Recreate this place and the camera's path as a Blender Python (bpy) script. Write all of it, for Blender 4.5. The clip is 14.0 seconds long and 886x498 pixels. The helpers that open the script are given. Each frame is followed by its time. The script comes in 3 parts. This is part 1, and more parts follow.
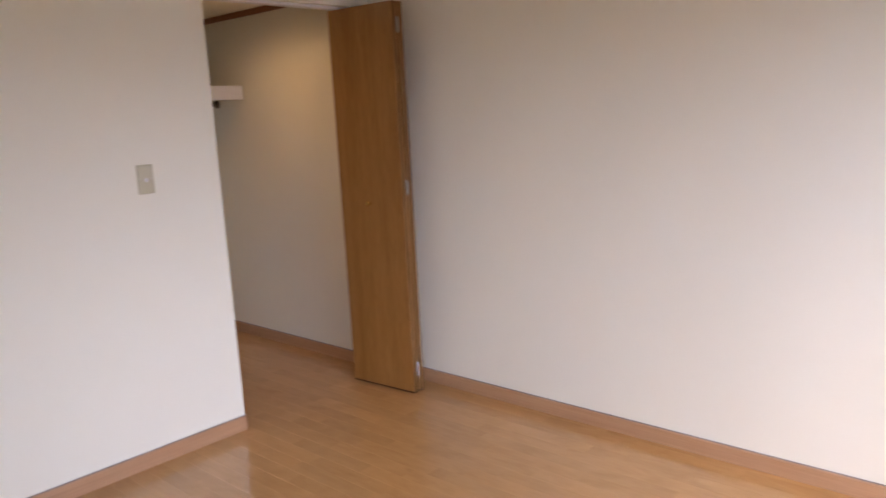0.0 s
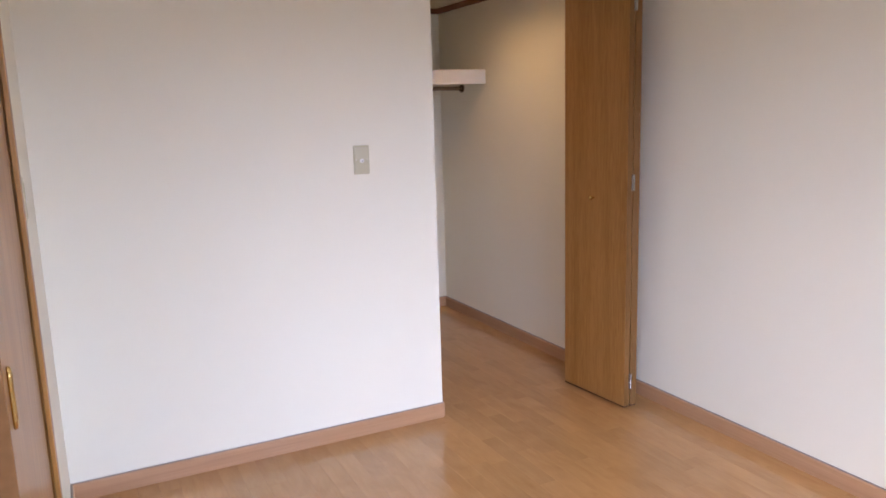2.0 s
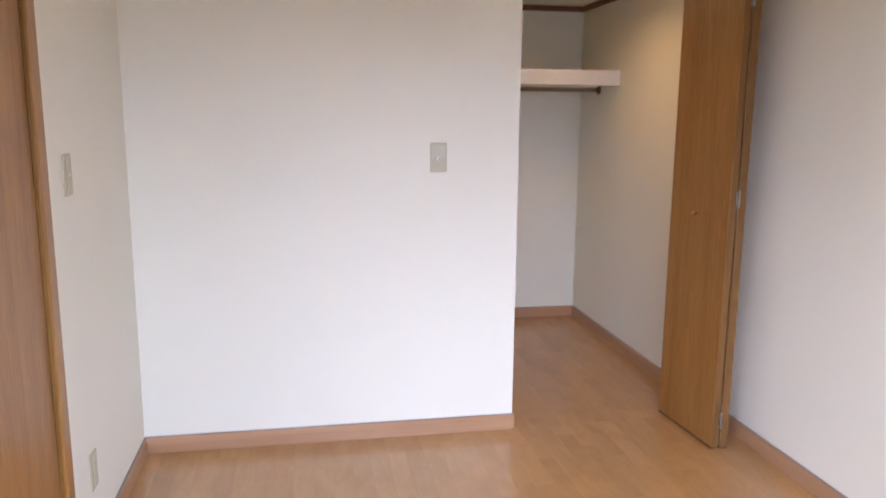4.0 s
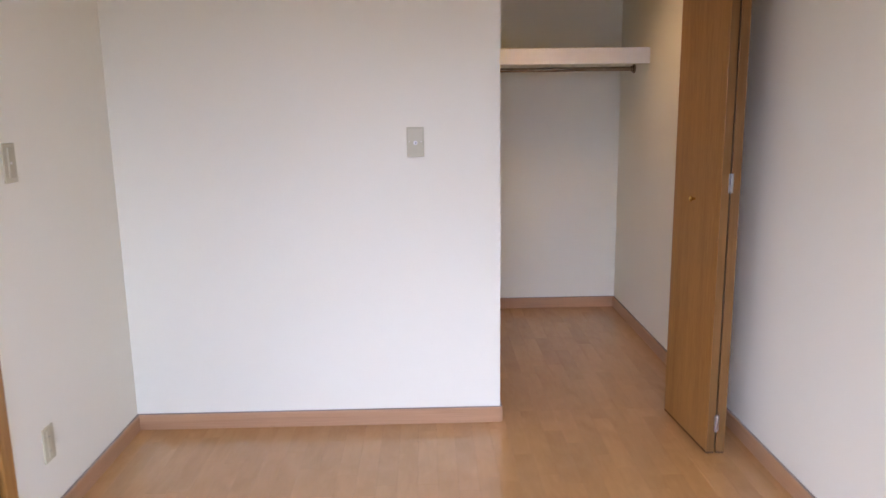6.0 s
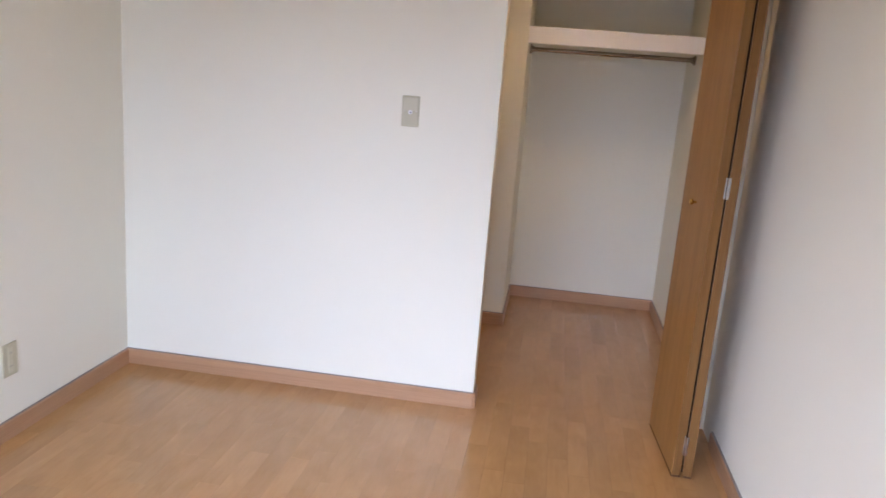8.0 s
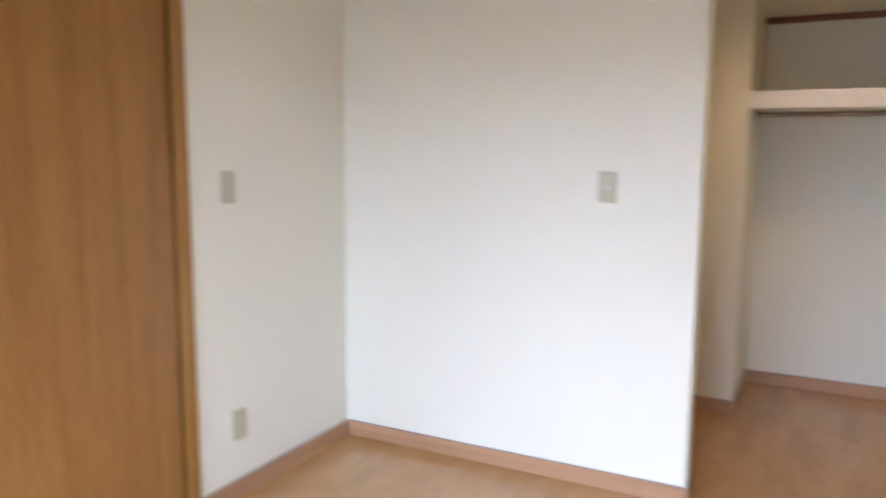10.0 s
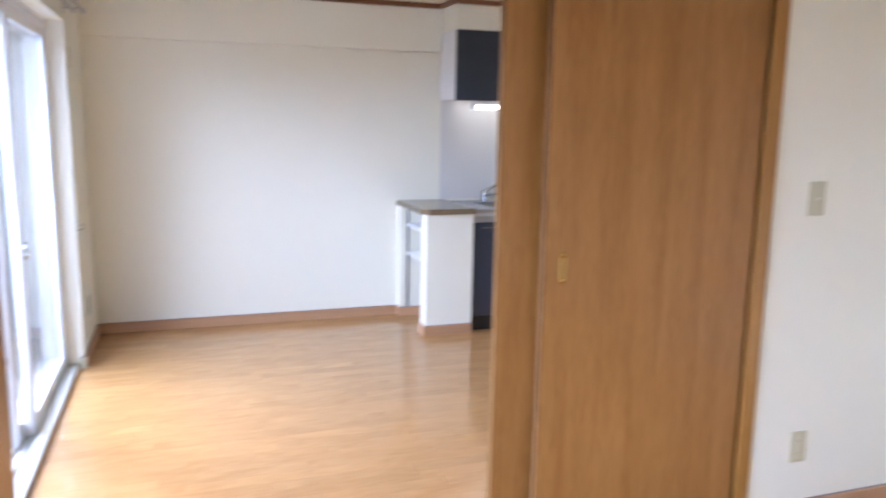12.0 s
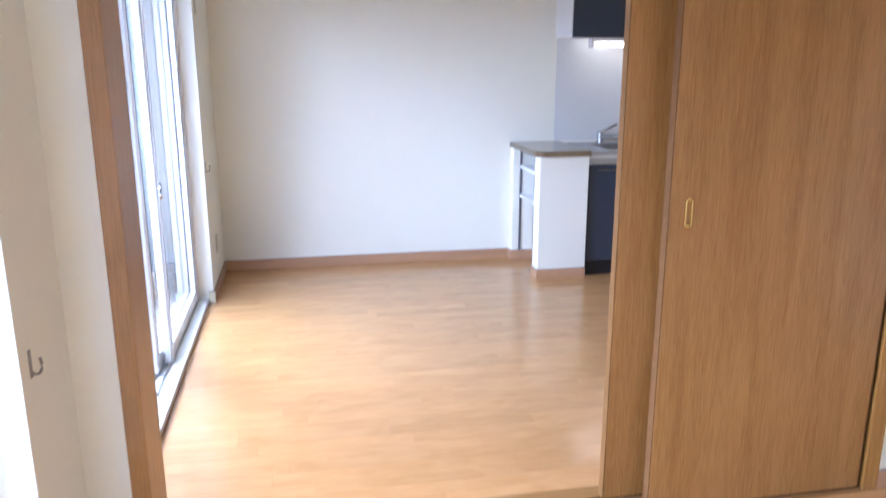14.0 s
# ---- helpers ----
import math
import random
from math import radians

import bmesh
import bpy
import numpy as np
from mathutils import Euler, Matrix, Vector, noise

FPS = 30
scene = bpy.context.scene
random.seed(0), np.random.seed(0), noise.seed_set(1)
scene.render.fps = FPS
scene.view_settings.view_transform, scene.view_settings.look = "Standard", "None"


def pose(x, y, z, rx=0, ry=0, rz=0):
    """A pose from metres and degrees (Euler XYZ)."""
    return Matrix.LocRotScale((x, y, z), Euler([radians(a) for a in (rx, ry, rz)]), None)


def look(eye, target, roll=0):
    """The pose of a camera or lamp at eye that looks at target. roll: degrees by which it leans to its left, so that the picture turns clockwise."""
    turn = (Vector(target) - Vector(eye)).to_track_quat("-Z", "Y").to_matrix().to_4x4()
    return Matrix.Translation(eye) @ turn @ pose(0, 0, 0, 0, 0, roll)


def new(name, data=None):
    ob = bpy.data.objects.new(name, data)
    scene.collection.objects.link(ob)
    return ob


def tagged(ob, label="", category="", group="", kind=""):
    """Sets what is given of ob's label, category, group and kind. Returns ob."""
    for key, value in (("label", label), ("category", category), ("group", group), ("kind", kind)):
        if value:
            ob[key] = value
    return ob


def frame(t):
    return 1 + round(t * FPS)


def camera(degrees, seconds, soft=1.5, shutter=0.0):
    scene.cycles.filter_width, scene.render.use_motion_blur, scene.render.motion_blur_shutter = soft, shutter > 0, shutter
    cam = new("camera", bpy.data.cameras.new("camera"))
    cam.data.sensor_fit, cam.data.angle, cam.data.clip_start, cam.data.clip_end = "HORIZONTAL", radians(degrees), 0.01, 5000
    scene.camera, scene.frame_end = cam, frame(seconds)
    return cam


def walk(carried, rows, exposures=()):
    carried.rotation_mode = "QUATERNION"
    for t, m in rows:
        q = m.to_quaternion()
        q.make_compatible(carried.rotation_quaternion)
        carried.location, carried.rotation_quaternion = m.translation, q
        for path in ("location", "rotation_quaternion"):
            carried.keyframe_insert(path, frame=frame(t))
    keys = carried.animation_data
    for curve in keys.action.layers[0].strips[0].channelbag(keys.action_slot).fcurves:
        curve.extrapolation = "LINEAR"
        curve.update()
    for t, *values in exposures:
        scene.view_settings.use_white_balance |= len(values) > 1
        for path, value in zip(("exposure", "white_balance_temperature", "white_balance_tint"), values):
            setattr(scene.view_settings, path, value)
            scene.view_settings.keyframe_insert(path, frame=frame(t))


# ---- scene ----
cam = camera(61.0, 14.0, soft=1.45, shutter=0.8)
PATH = [
    (0, (0.083, -0.252, 1.425), (-1.245, 1.2, 1.066), -3.0),
    (0.5, (-0.008, -0.241, 1.401), (-1.438, 1.115, 1.062), -3.3),
    (1, (-0.013, -0.169, 1.409), (-1.599, 1.0, 1.064), -2.0),
    (1.5, (0.043, -0.005, 1.425), (-1.671, 0.971, 1.092), -1.1),
    (2, (0.085, 0.104, 1.41), (-1.675, 0.982, 1.047), -1.7),
    (2.5, (0.027, 0.195, 1.416), (-1.763, 1.002, 1.035), 0.1),
    (3, (0.025, 0.364, 1.406), (-1.797, 1.128, 1.089), 1.4),
    (3.5, (0.047, 0.482, 1.396), (-1.844, 1.046, 1.068), -0.4),
    (4, (0.189, 0.672, 1.395), (-1.746, 1.031, 1.04), 0.5),
    (4.2, (0.192, 0.71, 1.389), (-1.746, 1.026, 1.008), -0.2),
    (6.5, (0.158, 1.416, 1.373), (-1.804, 1.4, 0.984), 0.5),
    (7, (0.085, 1.535, 1.356), (-1.869, 1.488, 0.932), 2.8),
    (9.5, (0.031, 2.032, 1.364), (-1.801, 1.315, 1.005), 1.7),
    (10, (-0.026, 1.996, 1.359), (-1.786, 1.085, 1.094), 0.4),
    (10.5, (-0.106, 2.087, 1.419), (-1.573, 0.744, 1.21), 1.0),
    (11, (-0.092, 2.1, 1.442), (-1.304, 0.526, 1.215), 2.0),
    (11.5, (-0.068, 2.093, 1.452), (-0.987, 0.334, 1.204), 1.7),
    (12, (-0.043, 2.062, 1.452), (-0.688, 0.198, 1.12), 1.0),
    (12.5, (-0.028, 2.049, 1.459), (-0.46, 0.136, 1.067), 0.2),
    (13, (-0.015, 2.046, 1.456), (-0.324, 0.126, 0.991), -0.9),
    (13.5, (-0.022, 2.04, 1.447), (-0.347, 0.149, 0.882), -0.6),
    (14, (-0.021, 2.034, 1.45), (-0.382, 0.128, 0.966), -0.0),
]
EXPOSURE = [
    (0.0, 0.74, 7750, 25), (1.5, 1.01, 7270, 24), (3.0, 1.18, 7030, 23), (4.0, 1.20, 7030, 22), (6.5, 1.05, 6990, 22),
    (9.5, 1.28, 6830, 15), (11.0, 1.40, 6950, 15), (12.0, 1.48, 6450, 17), (13.2, 1.55, 5950, 17), (14.0, 1.55, 5950, 17),
]
walk(cam, [(t, look(eye, target, roll)) for t, eye, target, roll in PATH], EXPOSURE)


# ---- world and light ----
world = bpy.data.worlds.new("overcast_sky")
scene.world = world
world.use_nodes = True
wn = world.node_tree
sky = wn.nodes.new("ShaderNodeTexSky")
sky.sky_type = "NISHITA"
sky.sun_disc = False
sky.sun_elevation = radians(37)
sky.sun_rotation = radians(127)
sky.air_density, sky.dust_density, sky.ozone_density = 1.0, 4.0, 1.0
wn.links.new(sky.outputs[0], wn.nodes["Background"].inputs[0])
wn.nodes["Background"].inputs[1].default_value = 0.05

sun = new("sun", bpy.data.lights.new("sun", "SUN"))
sun.data.energy, sun.data.angle, sun.data.color = 1.4, radians(24), (0.84, 0.88, 1.0)
sun.matrix_world = look((8, -6, 7.5), (0, 0, 0))

# area lamp added for the bright overcast sky low in the east, beyond the balcony
sky_lamp = new("sky_lamp", bpy.data.lights.new("sky_lamp", "AREA"))
sky_lamp.data.shape, sky_lamp.data.size, sky_lamp.data.size_y = "RECTANGLE", 17.0, 5.6
sky_lamp.data.energy, sky_lamp.data.color = 2800, (0.517, 0.676, 1.0)
sky_lamp.matrix_world = look((5.2, -1.8, 4.3), (0.0, -1.8, 0.8))

# ---- plan ----
WEST, EAST, NORTH = -2.9, 0.61, 2.535       # bedroom faces; its south face is y = 0
BED_CEIL, LDK_CEIL, CLO_CEIL = 2.17, 2.294, 2.093
DOORWALL = -0.185                            # the far face of the wall with the sliding doors
LDK_EAST, LDK_SOUTH, LDK_WEST = 0.545, -3.35, -3.9
CLO_BACK, CLO_NORTH, CLO_SOUTH = -4.71, 2.513, 0.75
OUT = 0.80                                   # outer face of the window wall


# ---- materials ----
def material(name, color, rough=0.5, metal=0.0, bump=0.0, scale=40.0, vary=0.06, coat=0.0, stretch=(1, 1, 1), spec=0.5):
    m = bpy.data.materials.new(name)
    m.use_nodes = True
    n, l = m.node_tree.nodes, m.node_tree.links
    b = n["Principled BSDF"]
    b.inputs["Roughness"].default_value = rough
    b.inputs["Metallic"].default_value = metal
    b.inputs["Coat Weight"].default_value = coat
    b.inputs["Coat Roughness"].default_value = 0.12
    b.inputs["Specular IOR Level"].default_value = spec
    co = n.new("ShaderNodeTexCoord")
    mp = n.new("ShaderNodeMapping")
    mp.inputs["Scale"].default_value = stretch
    l.new(co.outputs["Object"], mp.inputs["Vector"])
    big = n.new("ShaderNodeTexNoise")
    big.inputs["Scale"].default_value, big.inputs["Detail"].default_value = 2.3, 4
    fine = n.new("ShaderNodeTexNoise")
    fine.inputs["Scale"].default_value, fine.inputs["Detail"].default_value = scale, 3
    l.new(mp.outputs[0], big.inputs["Vector"])
    l.new(mp.outputs[0], fine.inputs["Vector"])
    mix = n.new("ShaderNodeMix")
    mix.data_type = "FLOAT"
    mix.inputs[0].default_value = 0.5
    l.new(big.outputs[0], mix.inputs[2])
    l.new(fine.outputs[0], mix.inputs[3])
    ramp = n.new("ShaderNodeValToRGB")
    lo, hi = [max(0, c * (1 - vary)) for c in color], [min(1, c * (1 + vary)) for c in color]
    ramp.color_ramp.elements[0].position, ramp.color_ramp.elements[1].position = 0.3, 0.7
    ramp.color_ramp.elements[0].color, ramp.color_ramp.elements[1].color = (*lo, 1), (*hi, 1)
    l.new(mix.outputs[0], ramp.inputs[0])
    l.new(ramp.outputs[0], b.inputs["Base Color"])
    if bump:
        bp = n.new("ShaderNodeBump")
        bp.inputs["Strength"].default_value, bp.inputs["Distance"].default_value = bump, 0.002
        l.new(fine.outputs[0], bp.inputs["Height"])
        l.new(bp.outputs[0], b.inputs["Normal"])
    return m


def veneer(name, dark, light, axis="z", rough=0.38, coat=0.15, vary_piece=0.0, figure=(0.35, 11.0, 4.0, 240.0, 0.46), coat_rough=0.15, spread=(0.38, 0.61), spec=0.5):
    """Wood with long grain along one axis; pores as fine streaks, broad cathedral bands below them."""
    m = bpy.data.materials.new(name)
    m.use_nodes = True
    n, l = m.node_tree.nodes, m.node_tree.links
    b = n["Principled BSDF"]
    b.inputs["Roughness"].default_value = rough
    b.inputs["Coat Weight"].default_value = coat
    b.inputs["Coat Roughness"].default_value = coat_rough
    b.inputs["Coat IOR"].default_value = 1.55
    b.inputs["Specular IOR Level"].default_value = spec
    co = n.new("ShaderNodeTexCoord")
    info = n.new("ShaderNodeObjectInfo")
    off = n.new("ShaderNodeVectorMath")
    off.operation = "MULTIPLY_ADD"
    off.inputs[1].default_value = (7.3, 5.1, 3.7)
    l.new(info.outputs["Random"], off.inputs[0])
    l.new(co.outputs["Object"], off.inputs[2])

    def streak(scale, detail, long, wide):
        mp = n.new("ShaderNodeMapping")
        mp.inputs["Scale"].default_value = [long if a == axis else wide for a in "xyz"]
        l.new(off.outputs[0], mp.inputs["Vector"])
        t = n.new("ShaderNodeTexNoise")
        t.inputs["Scale"].default_value, t.inputs["Detail"].default_value = scale, detail
        t.inputs["Distortion"].default_value = 0.9
        l.new(mp.outputs[0], t.inputs["Vector"])
        return t.outputs[0]

    broad, pores = streak(1.0, 3, figure[0], figure[1]), streak(1.0, 4, figure[2], figure[3])
    add = n.new("ShaderNodeMix")
    add.data_type = "FLOAT"
    add.inputs[0].default_value = figure[4]
    l.new(broad, add.inputs[2])
    l.new(pores, add.inputs[3])
    ramp = n.new("ShaderNodeValToRGB")
    ramp.color_ramp.elements[0].position, ramp.color_ramp.elements[1].position = spread
    ramp.color_ramp.elements[0].color, ramp.color_ramp.elements[1].color = (*dark, 1), (*light, 1)
    l.new(add.outputs[0], ramp.inputs[0])
    out = ramp.outputs[0]
    if vary_piece:
        hsv = n.new("ShaderNodeHueSaturation")
        val = n.new("ShaderNodeMapRange")
        val.inputs[3].default_value, val.inputs[4].default_value = 1 - vary_piece, 1 + vary_piece
        l.new(info.outputs["Random"], val.inputs[0])
        l.new(val.outputs[0], hsv.inputs["Value"])
        l.new(out, hsv.inputs["Color"])
        out = hsv.outputs[0]
    l.new(out, b.inputs["Base Color"])
    bp = n.new("ShaderNodeBump")
    bp.inputs["Strength"].default_value, bp.inputs["Distance"].default_value = 0.12, 0.0006
    l.new(pores, bp.inputs["Height"])
    l.new(bp.outputs[0], b.inputs["Normal"])
    return m


def glowing(name, color, strength):
    m = bpy.data.materials.new(name)
    m.use_nodes = True
    b = m.node_tree.nodes["Principled BSDF"]
    b.inputs["Base Color"].default_value = (0.9, 0.9, 0.9, 1)
    b.inputs["Emission Color"].default_value = (*color, 1)
    b.inputs["Emission Strength"].default_value = strength
    return m


def glass_material():
    m = bpy.data.materials.new("window_glass")
    m.use_nodes = True
    b = m.node_tree.nodes["Principled BSDF"]
    b.inputs["Base Color"].default_value = (0.97, 0.99, 0.98, 1)
    b.inputs["Roughness"].default_value = 0.0
    b.inputs["IOR"].default_value = 1.45
    b.inputs["Transmission Weight"].default_value = 1.0
    return m


WALLPAPER = material("white_wallpaper", (0.842, 0.820, 0.703), 0.75, bump=0.05, scale=260, vary=0.008, spec=0.25)
CEILPAPER = material("ceiling_paper", (0.84, 0.815, 0.68), 0.85, bump=0.25, scale=200, vary=0.015, spec=0.2)
FLOORWOOD = veneer("floor_laminate", (0.405, 0.196, 0.066), (0.525, 0.284, 0.116), "x", 0.5, 1.0, 0.055, (3.6, 8.0, 9.0, 50.0, 0.30), 0.14, (0.28, 0.72), 0.15)
SKIRTING = veneer("skirting_wood", (0.425, 0.230, 0.120), (0.51, 0.292, 0.163), "x", 0.45, 0.1)
SKIRTING_Y = veneer("skirting_wood_across", (0.425, 0.230, 0.120), (0.51, 0.292, 0.163), "y", 0.45, 0.1)
OAK = veneer("oak_veneer", (0.262, 0.110, 0.024), (0.374, 0.177, 0.050), "z", 0.42, 0.15, 0.0, (0.8, 13.0, 10.0, 190.0, 0.55))
FRAME_OAK = veneer("oak_frame", (0.30, 0.134, 0.025), (0.41, 0.198, 0.050), "z", 0.42, 0.12, 0.0, (0.7, 14.0, 8.0, 190.0, 0.55))
OAK_X = veneer("oak_veneer_across", (0.235, 0.108, 0.026), (0.335, 0.168, 0.052), "x", 0.36, 0.2)
EDGE_GREY = material("grey_edge", (0.28, 0.235, 0.205), 0.8, vary=0.2, scale=60)
MOULDING = material("brown_moulding", (0.22, 0.085, 0.035), 0.45, vary=0.12, scale=30)
PLATE = material("beige_plate", (0.53, 0.495, 0.345), 0.4, vary=0.02)
ROCKER = material("ivory_rocker", (0.58, 0.545, 0.395), 0.35, vary=0.02)
# brown that puts the shade of grooves and door gaps into the colour
SHADE_BROWN = material("shade_brown", (0.11, 0.055, 0.028), 0.8, vary=0.15, scale=50, spec=0.08)
DARK = material("dark_gap", (0.035, 0.022, 0.015), 0.9, vary=0.1, spec=0.05)
BRASS = material("brass", (0.60, 0.41, 0.15), 0.25, 1.0, vary=0.06)
CHROME = material("chrome", (0.52, 0.53, 0.55), 0.15, 1.0, vary=0.03)
STEEL = material("brushed_steel", (0.45, 0.45, 0.45), 0.32, 1.0, vary=0.05, stretch=(1, 12, 12))
TUBE = material("hanging_rail_steel", (0.32, 0.27, 0.22), 0.25, 1.0, vary=0.05)
ALU = material("white_aluminium", (0.78, 0.79, 0.80), 0.35, vary=0.02)
ALU_SILL = material("silver_aluminium", (0.60, 0.60, 0.55), 0.35, 0.1, vary=0.04)
ALU_OUT = material("grey_outer_aluminium", (0.40, 0.41, 0.40), 0.45, 0.3, vary=0.05)
GASKET = material("black_gasket", (0.03, 0.03, 0.03), 0.6, vary=0.05)
HOOK = material("dull_hook_metal", (0.30, 0.29, 0.27), 0.4, 0.9, vary=0.08)
STANDARD = material("grey_standard", (0.16, 0.16, 0.17), 0.45, 0.4, vary=0.05)
GLASS = glass_material()
WHITEBOARD = material("white_panel", (0.78, 0.77, 0.76), 0.4, vary=0.015)
SPLASH = material("splash_panel", (0.66, 0.655, 0.63), 0.3, vary=0.02)
BLUE = material("blue_grey_laminate", (0.034, 0.045, 0.070), 0.3, vary=0.08, coat=0.2)
BLACK = material("black_toe_kick", (0.012, 0.012, 0.014), 0.35, vary=0.1)
COUNTER = veneer("brown_counter_laminate", (0.15, 0.10, 0.048), (0.21, 0.145, 0.072), "y", 0.18, 0.5)
CONCRETE = material("balcony_concrete", (0.25, 0.185, 0.125), 0.8, bump=0.4, scale=60, vary=0.1)
PARTITION = material("grey_partition", (0.24, 0.26, 0.265), 0.6, vary=0.05)
RENDERED = material("white_render", (0.72, 0.71, 0.68), 0.8, bump=0.4, scale=90, vary=0.06)
BEIGE_RENDER = material("beige_render", (0.60, 0.51, 0.40), 0.8, bump=0.4, scale=90, vary=0.06)
SIDING = material("pale_siding", (0.62, 0.61, 0.58), 0.7, vary=0.06)
ROOFING = material("grey_roofing", (0.16, 0.165, 0.17), 0.7, vary=0.12)
GRASS = material("ground_green", (0.09, 0.12, 0.05), 0.9, bump=0.5, scale=30, vary=0.3)
LEAF = material("shrub_leaf", (0.06, 0.11, 0.03), 0.6, vary=0.35, scale=8)
BARK = material("tree_bark", (0.12, 0.085, 0.06), 0.9, bump=0.5, scale=30, vary=0.25)
TUBE_LIGHT = glowing("fluorescent_tube", (1.0, 0.97, 0.92), 3.2)
BULB = glowing("warm_downlight", (1.0, 0.66, 0.34), 88.0)


# ---- building helpers ----
def finish(name, bm, mat, parent=None, label=""):
    bmesh.ops.recalc_face_normals(bm, faces=bm.faces)
    me = bpy.data.meshes.new(name)
    bm.to_mesh(me)
    bm.free()
    me.materials.append(mat)
    ob = new(name, me)
    if parent:
        ob.parent = parent
    if label:
        ob["label"] = label
    return ob


part = finish


def box(bm, x0, x1, y0, y1, z0, z1, bevel=0.0, seg=2):
    r = bmesh.ops.create_cube(bm, size=1)
    bmesh.ops.scale(bm, vec=(abs(x1 - x0), abs(y1 - y0), abs(z1 - z0)), verts=r["verts"])
    bmesh.ops.translate(bm, vec=((x0 + x1) / 2, (y0 + y1) / 2, (z0 + z1) / 2), verts=r["verts"])
    if bevel:
        es = {e for v in r["verts"] for e in v.link_edges}
        bmesh.ops.bevel(bm, geom=list(es), offset=bevel, segments=seg, profile=0.5, affect="EDGES")
    return bm


def boxes(*rows, bevel=0.0):
    bm = bmesh.new()
    for r in rows:
        box(bm, *r, bevel=bevel)
    return bm


def rod(bm, a, b, r, seg=16, caps=True):
    a, b = Vector(a), Vector(b)
    res = bmesh.ops.create_cone(bm, cap_ends=caps, segments=seg, radius1=r, radius2=r, depth=(b - a).length)
    m = Matrix.Translation((a + b) / 2) @ (b - a).to_track_quat("Z", "Y").to_matrix().to_4x4()
    bmesh.ops.transform(bm, matrix=m, verts=res["verts"])
    return bm


def ball(bm, c, r, seg=16, squash=(1, 1, 1)):
    res = bmesh.ops.create_uvsphere(bm, u_segments=seg, v_segments=seg // 2, radius=r)
    bmesh.ops.scale(bm, vec=squash, verts=res["verts"])
    bmesh.ops.translate(bm, vec=c, verts=res["verts"])
    return bm


def sweep(bm, path, r, seg=10):
    """A round bar along a line of points."""
    rings = []
    pts = [Vector(p) for p in path]
    for i, p in enumerate(pts):
        d = (pts[min(i + 1, len(pts) - 1)] - pts[max(i - 1, 0)]).normalized()
        q = d.to_track_quat("Z", "Y")
        rings.append([bm.verts.new(p + q @ Vector((r * math.cos(2 * math.pi * k / seg), r * math.sin(2 * math.pi * k / seg), 0))) for k in range(seg)])
    for u, v in zip(rings, rings[1:]):
        for k in range(seg):
            bm.faces.new((u[k], u[(k + 1) % seg], v[(k + 1) % seg], v[k]))
    bm.faces.new(rings[0][::-1])
    bm.faces.new(rings[-1])
    return bm


def slab(axis, lo, hi, u0, u1, v0, v1, holes=()):
    """A wall across one axis from lo to hi, over u (the other ground axis, or x for axis z) and v, with openings right through it."""
    us = sorted({u0, u1, *[h[0] for h in holes], *[h[1] for h in holes]})
    vs = sorted({v0, v1, *[h[2] for h in holes], *[h[3] for h in holes]})
    us, vs = [u for u in us if u0 <= u <= u1], [v for v in vs if v0 <= v <= v1]
    bm = bmesh.new()
    seen = {}

    def vert(d, i, j):
        k = (d, i, j)
        if k not in seen:
            u, v, w = us[i], vs[j], (lo, hi)[d]
            seen[k] = bm.verts.new({"x": (w, u, v), "y": (u, w, v), "z": (u, v, w)}[axis])
        return seen[k]

    def solid(i, j):
        if not (0 <= i < len(us) - 1 and 0 <= j < len(vs) - 1):
            return False
        u, v = (us[i] + us[i + 1]) / 2, (vs[j] + vs[j + 1]) / 2
        return not any(h[0] < u < h[1] and h[2] < v < h[3] for h in holes)

    for i in range(len(us) - 1):
        for j in range(len(vs) - 1):
            if not solid(i, j):
                continue
            for d in (0, 1):
                bm.faces.new([vert(d, *c) for c in ((i, j), (i + 1, j), (i + 1, j + 1), (i, j + 1))])
            for di, dj, a, b in ((-1, 0, (i, j), (i, j + 1)), (1, 0, (i + 1, j), (i + 1, j + 1)), (0, -1, (i, j), (i + 1, j)), (0, 1, (i, j + 1), (i + 1, j + 1))):
                if not solid(i + di, j + dj):
                    bm.faces.new([vert(0, *a), vert(0, *b), vert(1, *b), vert(1, *a)])
    return bm


def structure(name, bm, mat, label, category="wall"):
    return tagged(finish(name, bm, mat), label, category, kind="structure")


def empty(name, at, label, category, group="", kind=""):
    ob = new(name)
    ob.empty_display_size = 0.1
    ob.location = at
    bpy.context.view_layer.update()
    return tagged(ob, label, category, group, kind)


def under(parent, ob):
    """Hang a part built in world places under a thing whose base is elsewhere."""
    ob.parent = parent
    ob.matrix_parent_inverse = Matrix.Translation(parent.location).inverted()
    return ob


# ---- large structure ----
structure("floor", slab("z", -0.12, -0.012, -5.0, OUT, -3.6, 2.75), DARK, "concrete sub-floor under the laminate boards", "floor")
structure("wall_west", slab("x", WEST - 0.10, WEST, 0.0, NORTH, 0.0, 2.3, [(1.567, 9, -1, 1.972)]), WALLPAPER,
          "white wallpapered wall with the closet opening beside it")
structure("wall_north", slab("y", NORTH, NORTH + 0.15, WEST - 0.10, OUT, 0.0, 2.5), WALLPAPER, "plain white wallpapered wall")
structure("wall_south", slab("y", DOORWALL, 0.0, -5.0, OUT, 0.0, 2.5, [(-1.915, 0.475, -1, 2.045)]), WALLPAPER,
          "white wallpapered wall with a wide sliding-door opening")
